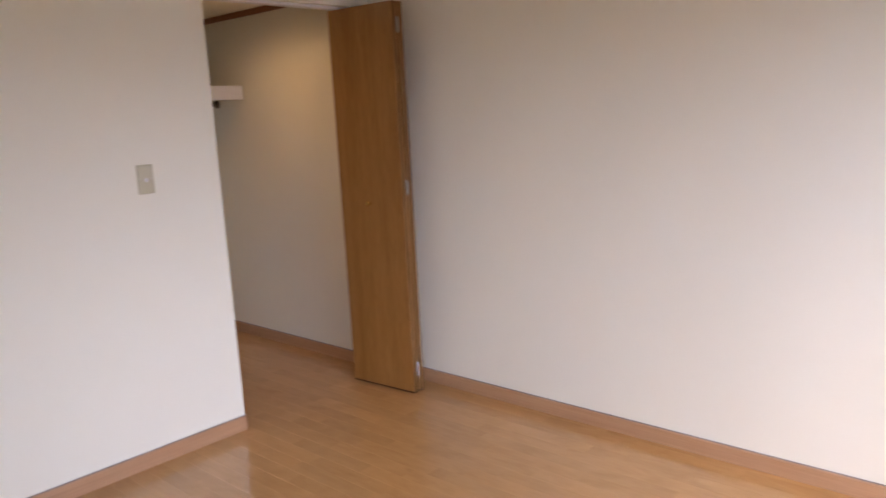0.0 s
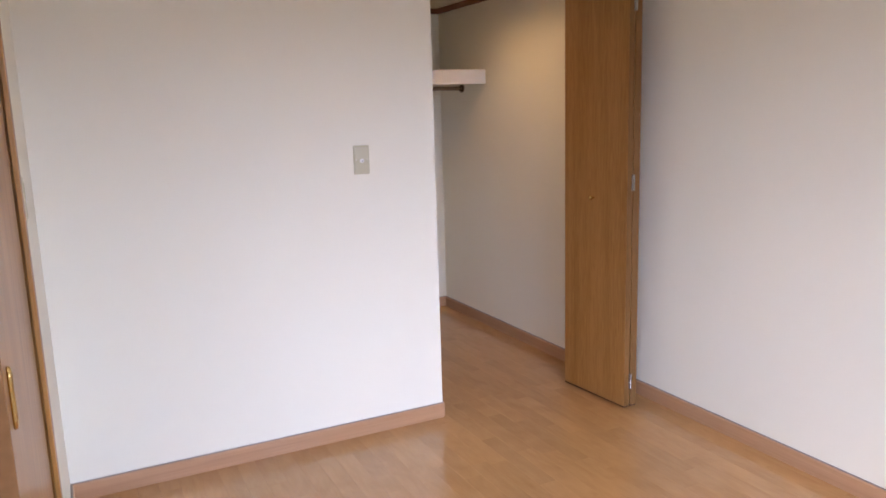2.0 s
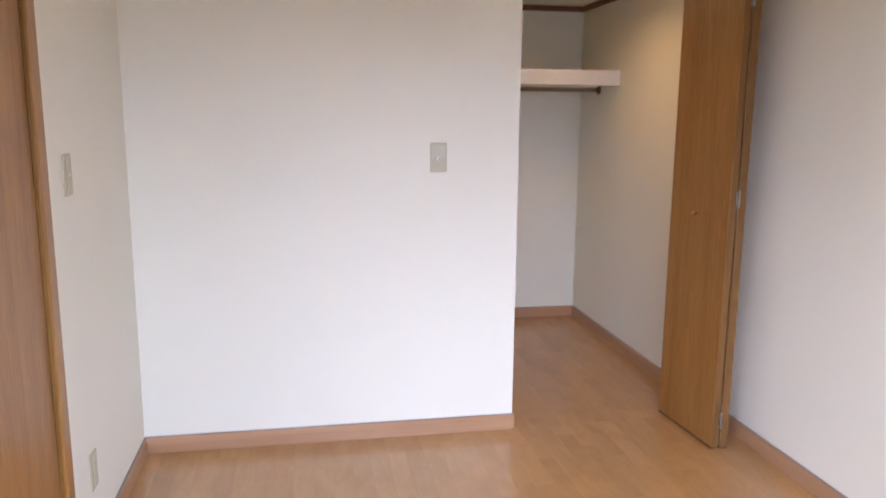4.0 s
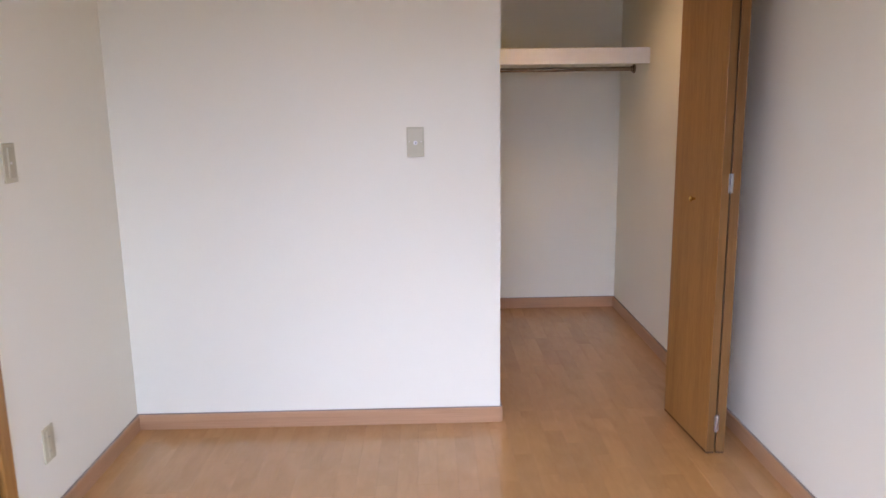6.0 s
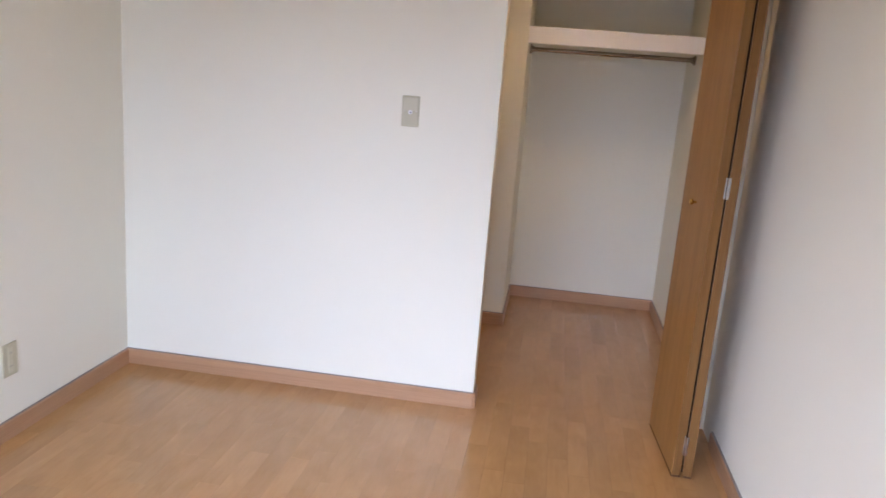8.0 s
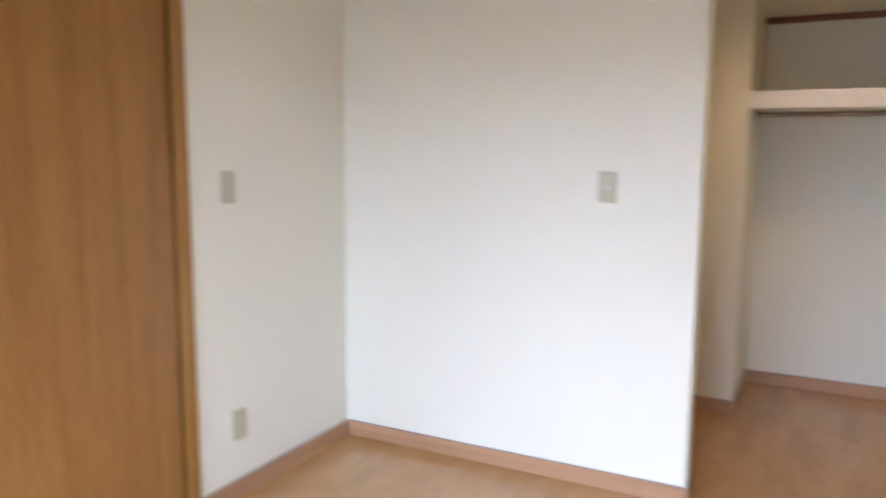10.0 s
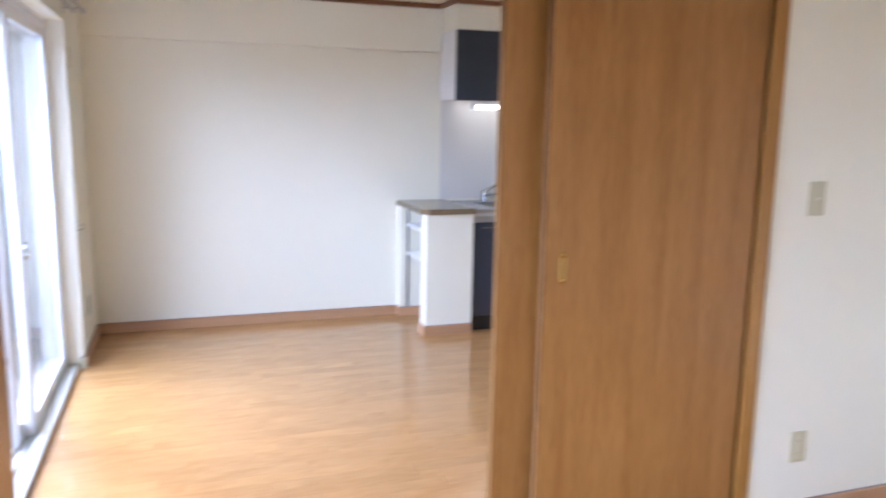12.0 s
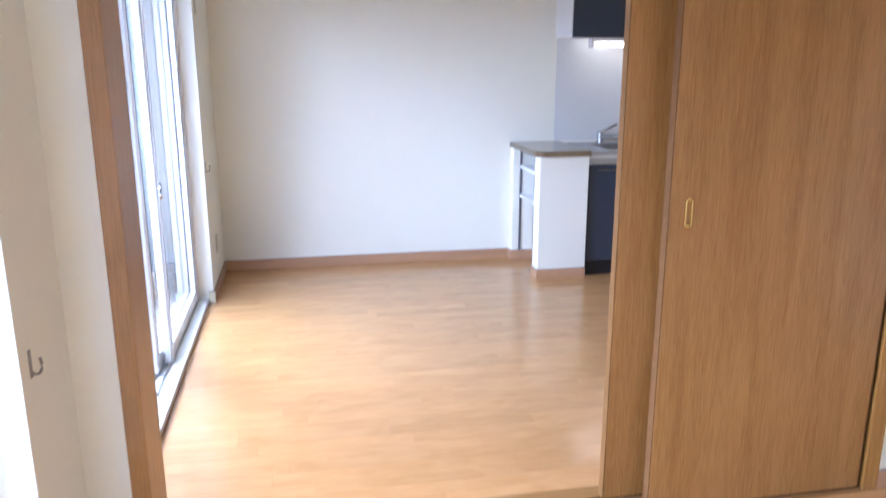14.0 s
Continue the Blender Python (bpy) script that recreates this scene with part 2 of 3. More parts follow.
structure("wall_east_bedroom", slab("x", EAST, OUT, 0.0, NORTH, 0.0, 2.5, [(0.34, 2.05, 0.0, 1.95)]), WALLPAPER,
          "white wallpapered wall around a balcony window")
structure("wall_east_living", slab("x", LDK_EAST, OUT, LDK_SOUTH, DOORWALL, 0.0, 2.5, [(-2.6, -0.33, 0.0, 1.96)]), WALLPAPER,
          "white wallpapered wall around a balcony window")
structure("wall_south_living", slab("y", LDK_SOUTH - 0.15, LDK_SOUTH, LDK_WEST, OUT, 0.0, 2.5), WALLPAPER, "plain white wallpapered end wall")
structure("wall_west_living", slab("x", LDK_WEST - 0.1, LDK_WEST, LDK_SOUTH, DOORWALL, 0.0, 2.5), WALLPAPER, "plain white wallpapered wall")
structure("closet_back_wall", slab("x", CLO_BACK - 0.1, CLO_BACK, CLO_SOUTH, NORTH + 0.1, 0.0, 2.3), WALLPAPER, "white wallpapered closet back wall")
structure("closet_north_wall", slab("y", CLO_NORTH, NORTH + 0.1, CLO_BACK, WEST - 0.10, 0.0, 2.3), WALLPAPER, "white wallpapered closet side wall")
structure("closet_south_wall", slab("y", CLO_SOUTH - 0.1, CLO_SOUTH, CLO_BACK - 0.1, WEST - 0.10, 0.0, 2.3), WALLPAPER, "white wallpapered closet end wall")
structure("closet_pillar", boxes((CLO_BACK, -4.065, CLO_SOUTH, 1.60, 0, 2.3)), WALLPAPER, "white wallpapered pillar inside the closet", "pillar")
structure("ceiling_bedroom", slab("z", BED_CEIL, BED_CEIL + 0.1, WEST, EAST, 0.0, NORTH), CEILPAPER, "off-white papered bedroom ceiling", "ceiling")
structure("ceiling_living", slab("z", LDK_CEIL, LDK_CEIL + 0.1, LDK_WEST, LDK_EAST, LDK_SOUTH, DOORWALL), CEILPAPER, "off-white papered living-room ceiling", "ceiling")
structure("ceiling_closet", slab("z", CLO_CEIL, CLO_CEIL + 0.1, CLO_BACK, WEST - 0.10, CLO_SOUTH, CLO_NORTH), CEILPAPER, "off-white papered closet ceiling", "ceiling")
structure("ceiling_beam", boxes((-1.86, LDK_EAST, LDK_SOUTH, LDK_SOUTH + 0.06, 1.955, LDK_CEIL)), WALLPAPER, "white papered beam along the end wall", "beam")
structure("kitchen_soffit", boxes((LDK_WEST, -1.86, LDK_SOUTH, LDK_SOUTH + 0.36, 2.092, LDK_CEIL)), WALLPAPER, "white papered soffit above the kitchen cabinet", "soffit")


def skirting(name, axis, at, side, u0, u1, label="salmon-brown wood-grain skirting board", h=0.068, d=0.011, mat=None):
    """A skirting board on a wall face; side is the way it stands off the wall."""
    bm = bmesh.new()
    profile = [(0, 0.0), (d, 0.0), (d, h - 0.006), (d - 0.004, h - 0.001), (0, h)]
    rows = []
    for u in (u0, u1):
        rows.append([bm.verts.new((u, at + side * p, z) if axis == "x" else (at + side * p, u, z)) for p, z in profile])
    n = len(profile)
    for k in range(n):
        bm.faces.new((rows[0][k], rows[0][(k + 1) % n], rows[1][(k + 1) % n], rows[1][k]))
    bm.faces.new(rows[0])
    bm.faces.new(rows[1][::-1])
    ob = structure(name, bm, mat or (SKIRTING if axis == "x" else SKIRTING_Y), label, "skirting board")
    lo, hi = sorted((at, at + side * (d - 0.003)))
    part("top_edge", boxes((u0, u1, lo, hi, h, h + 0.0025) if axis == "x" else (lo, hi, u0, u1, h, h + 0.0025)), EDGE_GREY, ob, "grey top edge")
    return ob


skirting("baseboard_west", "y", WEST, 1, 0.0, 1.567)
skirting("baseboard_north", "x", NORTH, -1, -2.83, EAST)
skirting("baseboard_south", "x", 0.0, 1, WEST + 0.011, -1.945)
skirting("baseboard_corner", "x", 0.0, 1, 0.491, EAST)
skirting("baseboard_opening", "x", 1.567, 1, WEST - 0.10, WEST, "short skirting return at the closet opening")
skirting("baseboard_closet_back", "y", CLO_BACK, 1, 1.60, CLO_NORTH)
skirting("baseboard_closet_north", "x", CLO_NORTH, -1, CLO_BACK + 0.011, WEST - 0.10)
skirting("baseboard_pillar_east", "y", -4.065, 1, CLO_SOUTH, 1.611)
skirting("baseboard_pillar_north", "x", 1.60, 1, CLO_BACK + 0.011, -4.065)
skirting("baseboard_living_south", "x", LDK_SOUTH, 1, -1.542, LDK_EAST)
skirting("baseboard_living_east", "y", LDK_EAST, -1, LDK_SOUTH + 0.011, -2.6)
skirting("baseboard_window_return", "x", -2.6, 1, LDK_EAST - 0.011, LDK_EAST + 0.027, "pale skirting return inside the window reveal", mat=PLATE)


def cornice(name, axis, at, side, u0, u1, z, h=0.036, d=0.022):
    bm = boxes((u0, u1, *sorted((at, at + side * d)), z - h, z - 0.001) if axis == "x" else (*sorted((at, at + side * d)), u0, u1, z - h, z - 0.001), bevel=0.004)
    return structure(name, bm, MOULDING, "dark reddish-brown wooden ceiling moulding", "moulding")


cornice("trim_closet_north", "x", CLO_NORTH, -1, CLO_BACK + 0.022, WEST - 0.10, CLO_CEIL)
cornice("trim_closet_back", "y", CLO_BACK, 1, 1.60, CLO_NORTH, CLO_CEIL)
cornice("trim_living_beam", "x", LDK_SOUTH + 0.06, 1, -1.838, LDK_EAST, LDK_CEIL)
cornice("trim_living_soffit", "x", LDK_SOUTH + 0.36, 1, LDK_WEST, -1.86, LDK_CEIL)
cornice("trim_living_soffit_side", "y", -1.86, 1, LDK_SOUTH + 0.06, LDK_SOUTH + 0.382, LDK_CEIL)
cornice("trim_living_east", "y", LDK_EAST, -1, LDK_SOUTH + 0.082, DOORWALL, LDK_CEIL)

# ---- sliding-door frame ----
frame_ob = empty("door_frame", (-0.72, -0.07, 0), "oak-veneer frame of the wide sliding-door opening", "door frame", kind="structure")


def frame_part(name, bm, mat, label=""):
    return under(frame_ob, part(name, bm, mat, None, label))


frame_part("jamb", boxes((-1.915, -1.897, -0.195, 0.012, 0.0, 2.030), bevel=0.002), FRAME_OAK)
frame_part("jamb", boxes((0.440, 0.475, -0.200, 0.012, 0.0, 2.030), bevel=0.002), FRAME_OAK)
frame_part("casing", boxes((-1.943, -1.886, 0.0006, 0.013, 0.0, 2.075), bevel=0.003), FRAME_OAK)
frame_part("casing", boxes((0.439, 0.490, 0.0006, 0.013, 0.0, 2.075), bevel=0.003), FRAME_OAK)
frame_part("head_casing", boxes((-1.886, 0.439, 0.0006, 0.013, 2.018, 2.075), bevel=0.003), OAK_X)
frame_part("head", boxes((-1.897, 0.440, -0.195, -0.001, 2.020, 2.043), bevel=0.002), OAK_X)
TRACKS = (-0.020, -0.071, -0.115)
sill_rows, edge = [], 0.014
for c in TRACKS:
    sill_rows.append((-1.897, 0.440, c + 0.0058, edge, -0.010, 0.002))
    edge = c - 0.0058
sill_rows.append((-1.897, 0.440, -0.190, edge, -0.010, 0.002))
for r in sill_rows:
    frame_part("threshold_strip", boxes(r, bevel=0.001), OAK_X)
# floor and thin sides of each groove coloured dark, as the recess is shaded
for c in TRACKS:
    frame_part("track_groove", boxes((-1.897, 0.440, c - 0.0048, c + 0.0048, -0.0115, -0.0095), (-1.897, 0.440, c - 0.0058, c - 0.0048, -0.0115, 0.0022), (-1.897, 0.440, c + 0.0048, c + 0.0058, -0.0115, 0.0022)), SHADE_BROWN, "threshold groove lined brown for its shade")


def pull_handle(x, y, z, parent):
    """A small gilt pull: a raised oblong frame round a sunk cup."""
    bm = bmesh.new()
    pts = []
    for k in range(25):
        a = 2 * math.pi * k / 24
        px, pz = 0.0095 * math.cos(a), 0.0095 * math.sin(a)
        pts.append((x + px, y + 0.003, z + pz + (0.034 if math.sin(a) > 0 else -0.034)))
    sweep(bm, pts, 0.0036, 8)
    h = under(parent, part("pull_handle", bm, BRASS, None, "small gilt oblong pull handle"))
    bm = boxes((x - 0.007, x + 0.007, y - 0.002, y + 0.0008, z - 0.038, z + 0.038), bevel=0.0005)
    under(parent, part("pull_cup", bm, OAK, None, "sunk oak-coloured cup of the pull"))
    for dz in (0.041, -0.041):
        bm = ball(bmesh.new(), (x, y + 0.002, z + dz), 0.0085, 12, (1, 0.6, 1))
        under(parent, part("pull_screw", bm, BRASS))
    return h


def sliding_leaf(x0, x1, track, label, band, pull=None):
    y = TRACKS[track]
    ob = empty("sliding_door", ((x0 + x1) / 2, y, 0.0), label, "sliding door", "sliding doors in the wide opening")
    under(ob, part("door_panel", boxes((x0 + 0.004, x1 - 0.004, y - 0.017, y + 0.017, 0.010, 2.012), bevel=0.002), OAK))
    for a, b in ((x0, x0 + 0.004), (x1 - 0.004, x1)):
        under(ob, part("edge_band", boxes((a, b, y - 0.0168, y + 0.0168, 0.010, 2.012)), band, None, "edge banding"))
    # brown strip that draws the shadow gap between leaf and threshold
    under(ob, part("gap_shade", boxes((x0 + 0.005, x1 - 0.005, y - 0.016, y + 0.016, 0.004, 0.0105)), SHADE_BROWN, None, "dark strip for the shade under the leaf"))
    for xx in (x0 + 0.012, x1 - 0.05):
        under(ob, part("guide_block", boxes((xx, xx + 0.012, y - 0.003, y + 0.003, -0.006, 0.0038)), ROCKER))
    if pull:
        pull_handle(pull[0], y + 0.017, pull[1], ob)
    return ob


EDGE = veneer("oak_edge_band", (0.165, 0.076, 0.021), (0.225, 0.108, 0.034), "z", 0.65, 0.0, spec=0.2)
EDGE_DARK = material("dark_edge_band", (0.17, 0.082, 0.032), 0.7, vary=0.2, scale=50, spec=0.08)
sliding_leaf(-1.880, -1.090, 0, "oak-veneer sliding door pushed open, with a gilt pull", EDGE_DARK, (-1.154, 1.008))
sliding_leaf(-1.886, -1.130, 1, "oak-veneer sliding door stacked behind the first one", EDGE)
sliding_leaf(-1.880, -0.975, 2, "oak-veneer sliding door standing furthest out of the stack", EDGE)


# ---- windows ----
def window(name, y0, y1, z1, x_in, x_out, label, slid_open=False):
    """A two-sash sliding balcony window in a wall; y0 the southern end, where both sashes stand when slid open."""
    w = empty(name, (x_in, (y0 + y1) / 2, 0), label, "window", kind="structure")

    def wp(n, bm, mat, lab=""):
        return under(w, part(n, bm, mat, None, lab))

    xa, xb = x_in + 0.085, x_out - 0.004
    for ya, yb, inward in ((y0 + 0.001, y0 + 0.032, 1), (y1 - 0.032, y1 - 0.001, -1)):
        wp("window_frame", boxes((xa, xa + 0.030, ya, yb, 0.030, z1 - 0.001), bevel=0.003), ALU)
        wp("outer_frame", boxes((xa + 0.0305, xb, ya, yb, 0.030, z1 - 0.001), bevel=0.002), ALU_OUT, "grey aluminium outer channel")
        for k in range(2):
            xr = xa + 0.038 + 0.042 * k
            yr = yb if inward > 0 else ya - 0.008
            wp("guide_fin", boxes((xr, xr + 0.004, yr, yr + 0.008, 0.030, z1 - 0.047)), ALU_SILL, "upright aluminium fin")
    wp("window_head", boxes((xa, xb, y0 + 0.032, y1 - 0.032, z1 - 0.045, z1 - 0.001), bevel=0.003), ALU)
    wp("window_sill", boxes((x_in + 0.028, xa + 0.004, y0 + 0.001, y1 - 0.001, 0.0, 0.030), bevel=0.004), ALU_SILL, "silver aluminium sill nosing")
    wp("sill_channel", boxes((xa + 0.0045, xb, y0 + 0.001, y1 - 0.001, 0.0, 0.012), bevel=0.001), ALU, "pale aluminium sill channel")
    mid = (y0 + y1) / 2
    w1 = 0.062
    inner = (y0 + 0.036, mid - 0.10) if slid_open else (mid - 0.03, y1 - 0.036)
    outer = (y0 + 0.036, mid + 0.03)
    for k, (a, b, x) in enumerate(((*inner, xa + 0.024), (*outer, xa + 0.066))):
        wp("sash_rail", boxes((x - 0.003, x + 0.003, y0 + 0.032, y1 - 0.032, 0.0125, 0.026)), ALU_SILL)
        sash = wp("sash", boxes((x - 0.017, x + 0.017, a, a + w1, 0.027, z1 - 0.046), (x - 0.017, x + 0.017, b - w1, b, 0.027, z1 - 0.046),
                                (x - 0.017, x + 0.017, a + w1, b - w1, 0.027, 0.100), (x - 0.017, x + 0.017, a + w1, b - w1, z1 - 0.100, z1 - 0.046), bevel=0.003), ALU)
        pane = part("pane", boxes((x - 0.003, x + 0.003, a + w1 - 0.002, b - w1 + 0.002, 0.098, z1 - 0.098)), GLASS, sash, "clear glass pane")
        pane.visible_shadow = False
        part("gasket", boxes((x - 0.0185, x - 0.0172, a + w1 - 0.004, a + w1 + 0.004, 0.098, z1 - 0.098), (x - 0.0185, x - 0.0172, b - w1 - 0.004, b - w1 + 0.004, 0.098, z1 - 0.098)), GASKET, sash, "black glazing gasket")
        ye = b if (slid_open or k == 1) else a
        out = 1 if ye == b else -1
        if k == 1:
            part("weather_strip", boxes((x + 0.006, x + 0.018, min(ye, ye + out * 0.012), max(ye, ye + out * 0.012), 0.03, z1 - 0.05)), GASKET, sash, "black weather strip")
            for zz in (0.42, 1.42):
                part("strip_clip", boxes((x + 0.002, x + 0.022, min(ye, ye + out * 0.018), max(ye, ye + out * 0.018), zz - 0.014, zz + 0.014), bevel=0.002), GASKET, sash, "small black clip")
        else:
            ly = ye - out * 0.028
            part("stile_lip", boxes((x - 0.027, x - 0.0175, ye - out * 0.010 - 0.004, ye - out * 0.010 + 0.004, 0.03, z1 - 0.05), bevel=0.002), ALU, sash, "raised pull lip along the stile")
            part("crescent_lock", boxes((x - 0.027, x - 0.0175, ly - 0.011, ly + 0.011, 0.83, 0.91), bevel=0.003), CHROME, sash, "grey crescent lock")
            arc = [(x - 0.034, ly + out * 0.030 * math.sin(q), 0.868 + 0.034 * math.cos(q)) for q in [i * math.pi / 8 for i in range(9)]]
            part("lock_lever", sweep(bmesh.new(), arc, 0.007, 8), CHROME, sash, "grey lock lever")
            part("corner_block", boxes((x - 0.019, x + 0.019, ye - out * 0.03 - 0.006, ye - out * 0.03 + 0.006, 0.0265, 0.040), bevel=0.002), GASKET, sash, "dark plastic corner block")
    return w


window("window_living", -2.6, -0.33, 1.96, LDK_EAST, OUT, "white aluminium sliding balcony window with both sashes slid aside", True)
window("window_bedroom", 0.34, 2.05, 1.95, EAST, OUT, "white aluminium sliding balcony window beside the bedroom corner")


def tieback_hook(x, y, z, label):
    """A flat hook that turns up twice, screwed to the wall; it stands off towards -x."""
    ob = empty("tieback_hook", (x, y, z), label, "curtain hook", "curtain tieback hooks")
    under(ob, part("back_plate", boxes((x - 0.004, x, y - 0.006, y + 0.006, z - 0.034, z + 0.034), bevel=0.0015), HOOK))
    pts = [(x - 0.003, y, z - 0.020), (x - 0.010, y, z - 0.026), (x - 0.019, y, z - 0.024), (x - 0.025, y, z - 0.015), (x - 0.026, y, z), (x - 0.024, y, z + 0.014)]
    under(ob, part("hook_arm", sweep(bmesh.new(), pts, 0.0036, 8), HOOK))
    return ob


tieback_hook(EAST, 0.280, 0.778, "grey metal curtain tieback hook on the wallpapered wall")
tieback_hook(LDK_EAST, -2.665, 0.83, "grey metal curtain tieback hook beside the balcony window")


def curtain_rail(x, y0, y1, z, label):
    ob = empty("curtain_rail", (x, (y0 + y1) / 2, z), label, "curtain rail")
    for dx in (0.05, 0.10):
        under(ob, part("rail", boxes((x - dx - 0.008, x - dx + 0.008, y0, y1, z - 0.009, z + 0.009), bevel=0.003), STEEL))
        for yy in (y0, y1):
            under(ob, part("end_cap", boxes((x - dx - 0.010, x - dx + 0.010, yy - 0.010, yy + 0.010, z - 0.012, z + 0.012), bevel=0.004), ALU))
    n = 4
    for i in range(n):
        yy = y0 + 0.06 + (y1 - y0 - 0.12) * i / (n - 1)
        under(ob, part("bracket", boxes((x - 0.004, x, yy - 0.012, yy + 0.012, z - 0.02, z + 0.04), (x - 0.11, x - 0.004, yy - 0.006, yy + 0.006, z + 0.009, z + 0.014), bevel=0.001), STEEL))
    return ob


curtain_rail(LDK_EAST, -2.68, -0.25, 2.02, "grey double curtain rail above the balcony window")


# ---- plates on the walls ----
def wall_plate(name, at, normal, label, category, style):
    """A wall plate of the 70 by 120 mm kind. Built facing +x, then turned."""
    ob = empty(name, at, label, category)
    ob.rotation_euler = (0, 0, math.atan2(normal[1], normal[0]))
    bm = boxes((0, 0.006, -0.035, 0.035, -0.06, 0.06), bevel=0.003)
    part("cover_plate", bm, PLATE, ob)
    if style == "switch":
        rocker = boxes((0.004, 0.0085, -0.029, 0.029, 0.003, 0.052), bevel=0.0015)
        for v in rocker.verts:
            if v.co.x > 0.006:
                v.co.x += 0.0045 * (0.052 - v.co.z) / 0.049
        part("rocker", rocker, ROCKER, ob, "ivory rocker switch")
        part("lower_insert", boxes((0.004, 0.0080, -0.029, 0.029, -0.052, 0.001), bevel=0.001), PLATE, ob)
        part("pilot_lamp", rod(bmesh.new(), (0.006, 0, -0.003), (0.0135, 0, -0.003), 0.0085, 16), WHITEBOARD, ob, "small white pilot lamp")
        part("pilot_dot", rod(bmesh.new(), (0.0130, 0.002, -0.004), (0.0140, 0.002, -0.004), 0.003, 10), STANDARD, ob, "dark dot in the lamp")
        for yy in (-0.024, 0.024):
            part("clip", boxes((0.005, 0.0085, yy - 0.002, yy + 0.002, -0.001, 0.003), bevel=0.001), WHITEBOARD, ob)
    elif style == "single":
        part("rocker", boxes((0.004, 0.009, -0.012, 0.012, -0.047, 0.047), bevel=0.0015), PLATE, ob)
        part("pilot_lamp", boxes((0.008, 0.0102, -0.004, 0.004, -0.004, 0.004), bevel=0.001), WHITEBOARD, ob, "tiny white pilot lamp")
    elif style == "blank":
        part("insert", boxes((0.004, 0.0072, -0.022, 0.022, -0.042, 0.042), bevel=0.001), ROCKER, ob)
    else:
        part("insert", boxes((0.004, 0.0075, -0.0115, 0.0115, -0.046, 0.046), bevel=0.001), ROCKER, ob, "ivory socket insert")
        for zz in (-0.024, 0.024):
            for yy in (-0.0045, 0.0045):
                part("slot", boxes((0.0066, 0.0079, yy - 0.0007, yy + 0.0007, zz - 0.0035, zz + 0.0035)), STANDARD, ob)
    return ob


wall_plate("light_switch", (WEST, 1.222, 1.215), (1, 0), "beige wall switch with a pilot lamp on white wallpaper", "light switch", "switch")
wall_plate("light_switch", (-2.138, 0.0, 1.211), (0, 1), "narrow beige wall switch beside the sliding-door frame", "light switch", "single")
wall_plate("wall_socket", (-2.164, 0.0, 0.287), (0, 1), "ivory double wall socket low on white wallpaper", "wall socket", "socket")
wall_plate("wall_socket", (LDK_EAST, -2.93, 0.30), (-1, 0), "beige wall socket low beside the balcony window", "wall socket", "socket")
wall_plate("air_conditioner_socket", (LDK_EAST, -2.72, 1.775), (-1, 0), "yellowed beige blank plate high beside the window", "wall socket", "blank")


# ---- closet ----
structure("closet_header_track", boxes((WEST - 0.075, WEST - 0.025, 1.569, NORTH - 0.002, 1.958, 1.9715), bevel=0.001), ALU, "white metal folding-door track under the header", "door track")
shelf = empty("closet_shelf", (-4.4, 2.06, 1.6), "thick white laminated shelf across the closet", "shelf")
under(shelf, part("shelf_board", boxes((CLO_BACK + 0.001, -4.09, 1.601, CLO_NORTH - 0.001, 1.575, 1.648), bevel=0.002), WALLPAPER))
under(shelf, part("front_edge", boxes((-4.0895, -4.075, 1.601, CLO_NORTH - 0.001, 1.564, 1.651), bevel=0.003), WHITEBOARD))
rail = empty("hanging_rail", (-4.385, 2.06, 1.547), "dark polished steel hanging rail under the shelf", "hanging rail")
under(rail, part("tube", rod(bmesh.new(), (-4.385, 1.606, 1.547), (-4.385, CLO_NORTH - 0.006, 1.547), 0.0125, 20), TUBE))
for yy, s in ((1.6005, 1), (CLO_NORTH - 0.0005, -1)):
    bm = rod(bmesh.new(), (-4.385, yy, 1.547), (-4.385, yy + s * 0.010, 1.547), 0.027, 20)
    rod(bm, (-4.385, yy + s * 0.010, 1.547), (-4.385, yy + s * 0.022, 1.547), 0.018, 20)
    under(rail, part("flange", bm, TUBE, None, "dark steel end flange"))

LX, LY = -3.5, 1.95
light = empty("closet_downlight", (LX, LY, CLO_CEIL), "small warm downlight in the closet ceiling", "downlight")
bm = bmesh.new()
rings = [[bm.verts.new((LX + r * math.cos(a), LY + r * math.sin(a), z)) for a in [2 * math.pi * k / 32 for k in range(32)]]
         for r, z in ((0.058, CLO_CEIL - 0.0005), (0.066, CLO_CEIL - 0.034), (0.070, CLO_CEIL - 0.034), (0.064, CLO_CEIL - 0.0005))]
for a, b in zip(rings, rings[1:]):
    for k in range(32):
        bm.faces.new((a[k], a[(k + 1) % 32], b[(k + 1) % 32], b[k]))
under(light, part("shade", bm, ALU, None, "short white shade"))
bm = rod(bmesh.new(), (LX, LY, CLO_CEIL - 0.012), (LX, LY, CLO_CEIL - 0.001), 0.042, 28)
under(light, part("lens", bm, BULB, None, "warm glowing lens"))


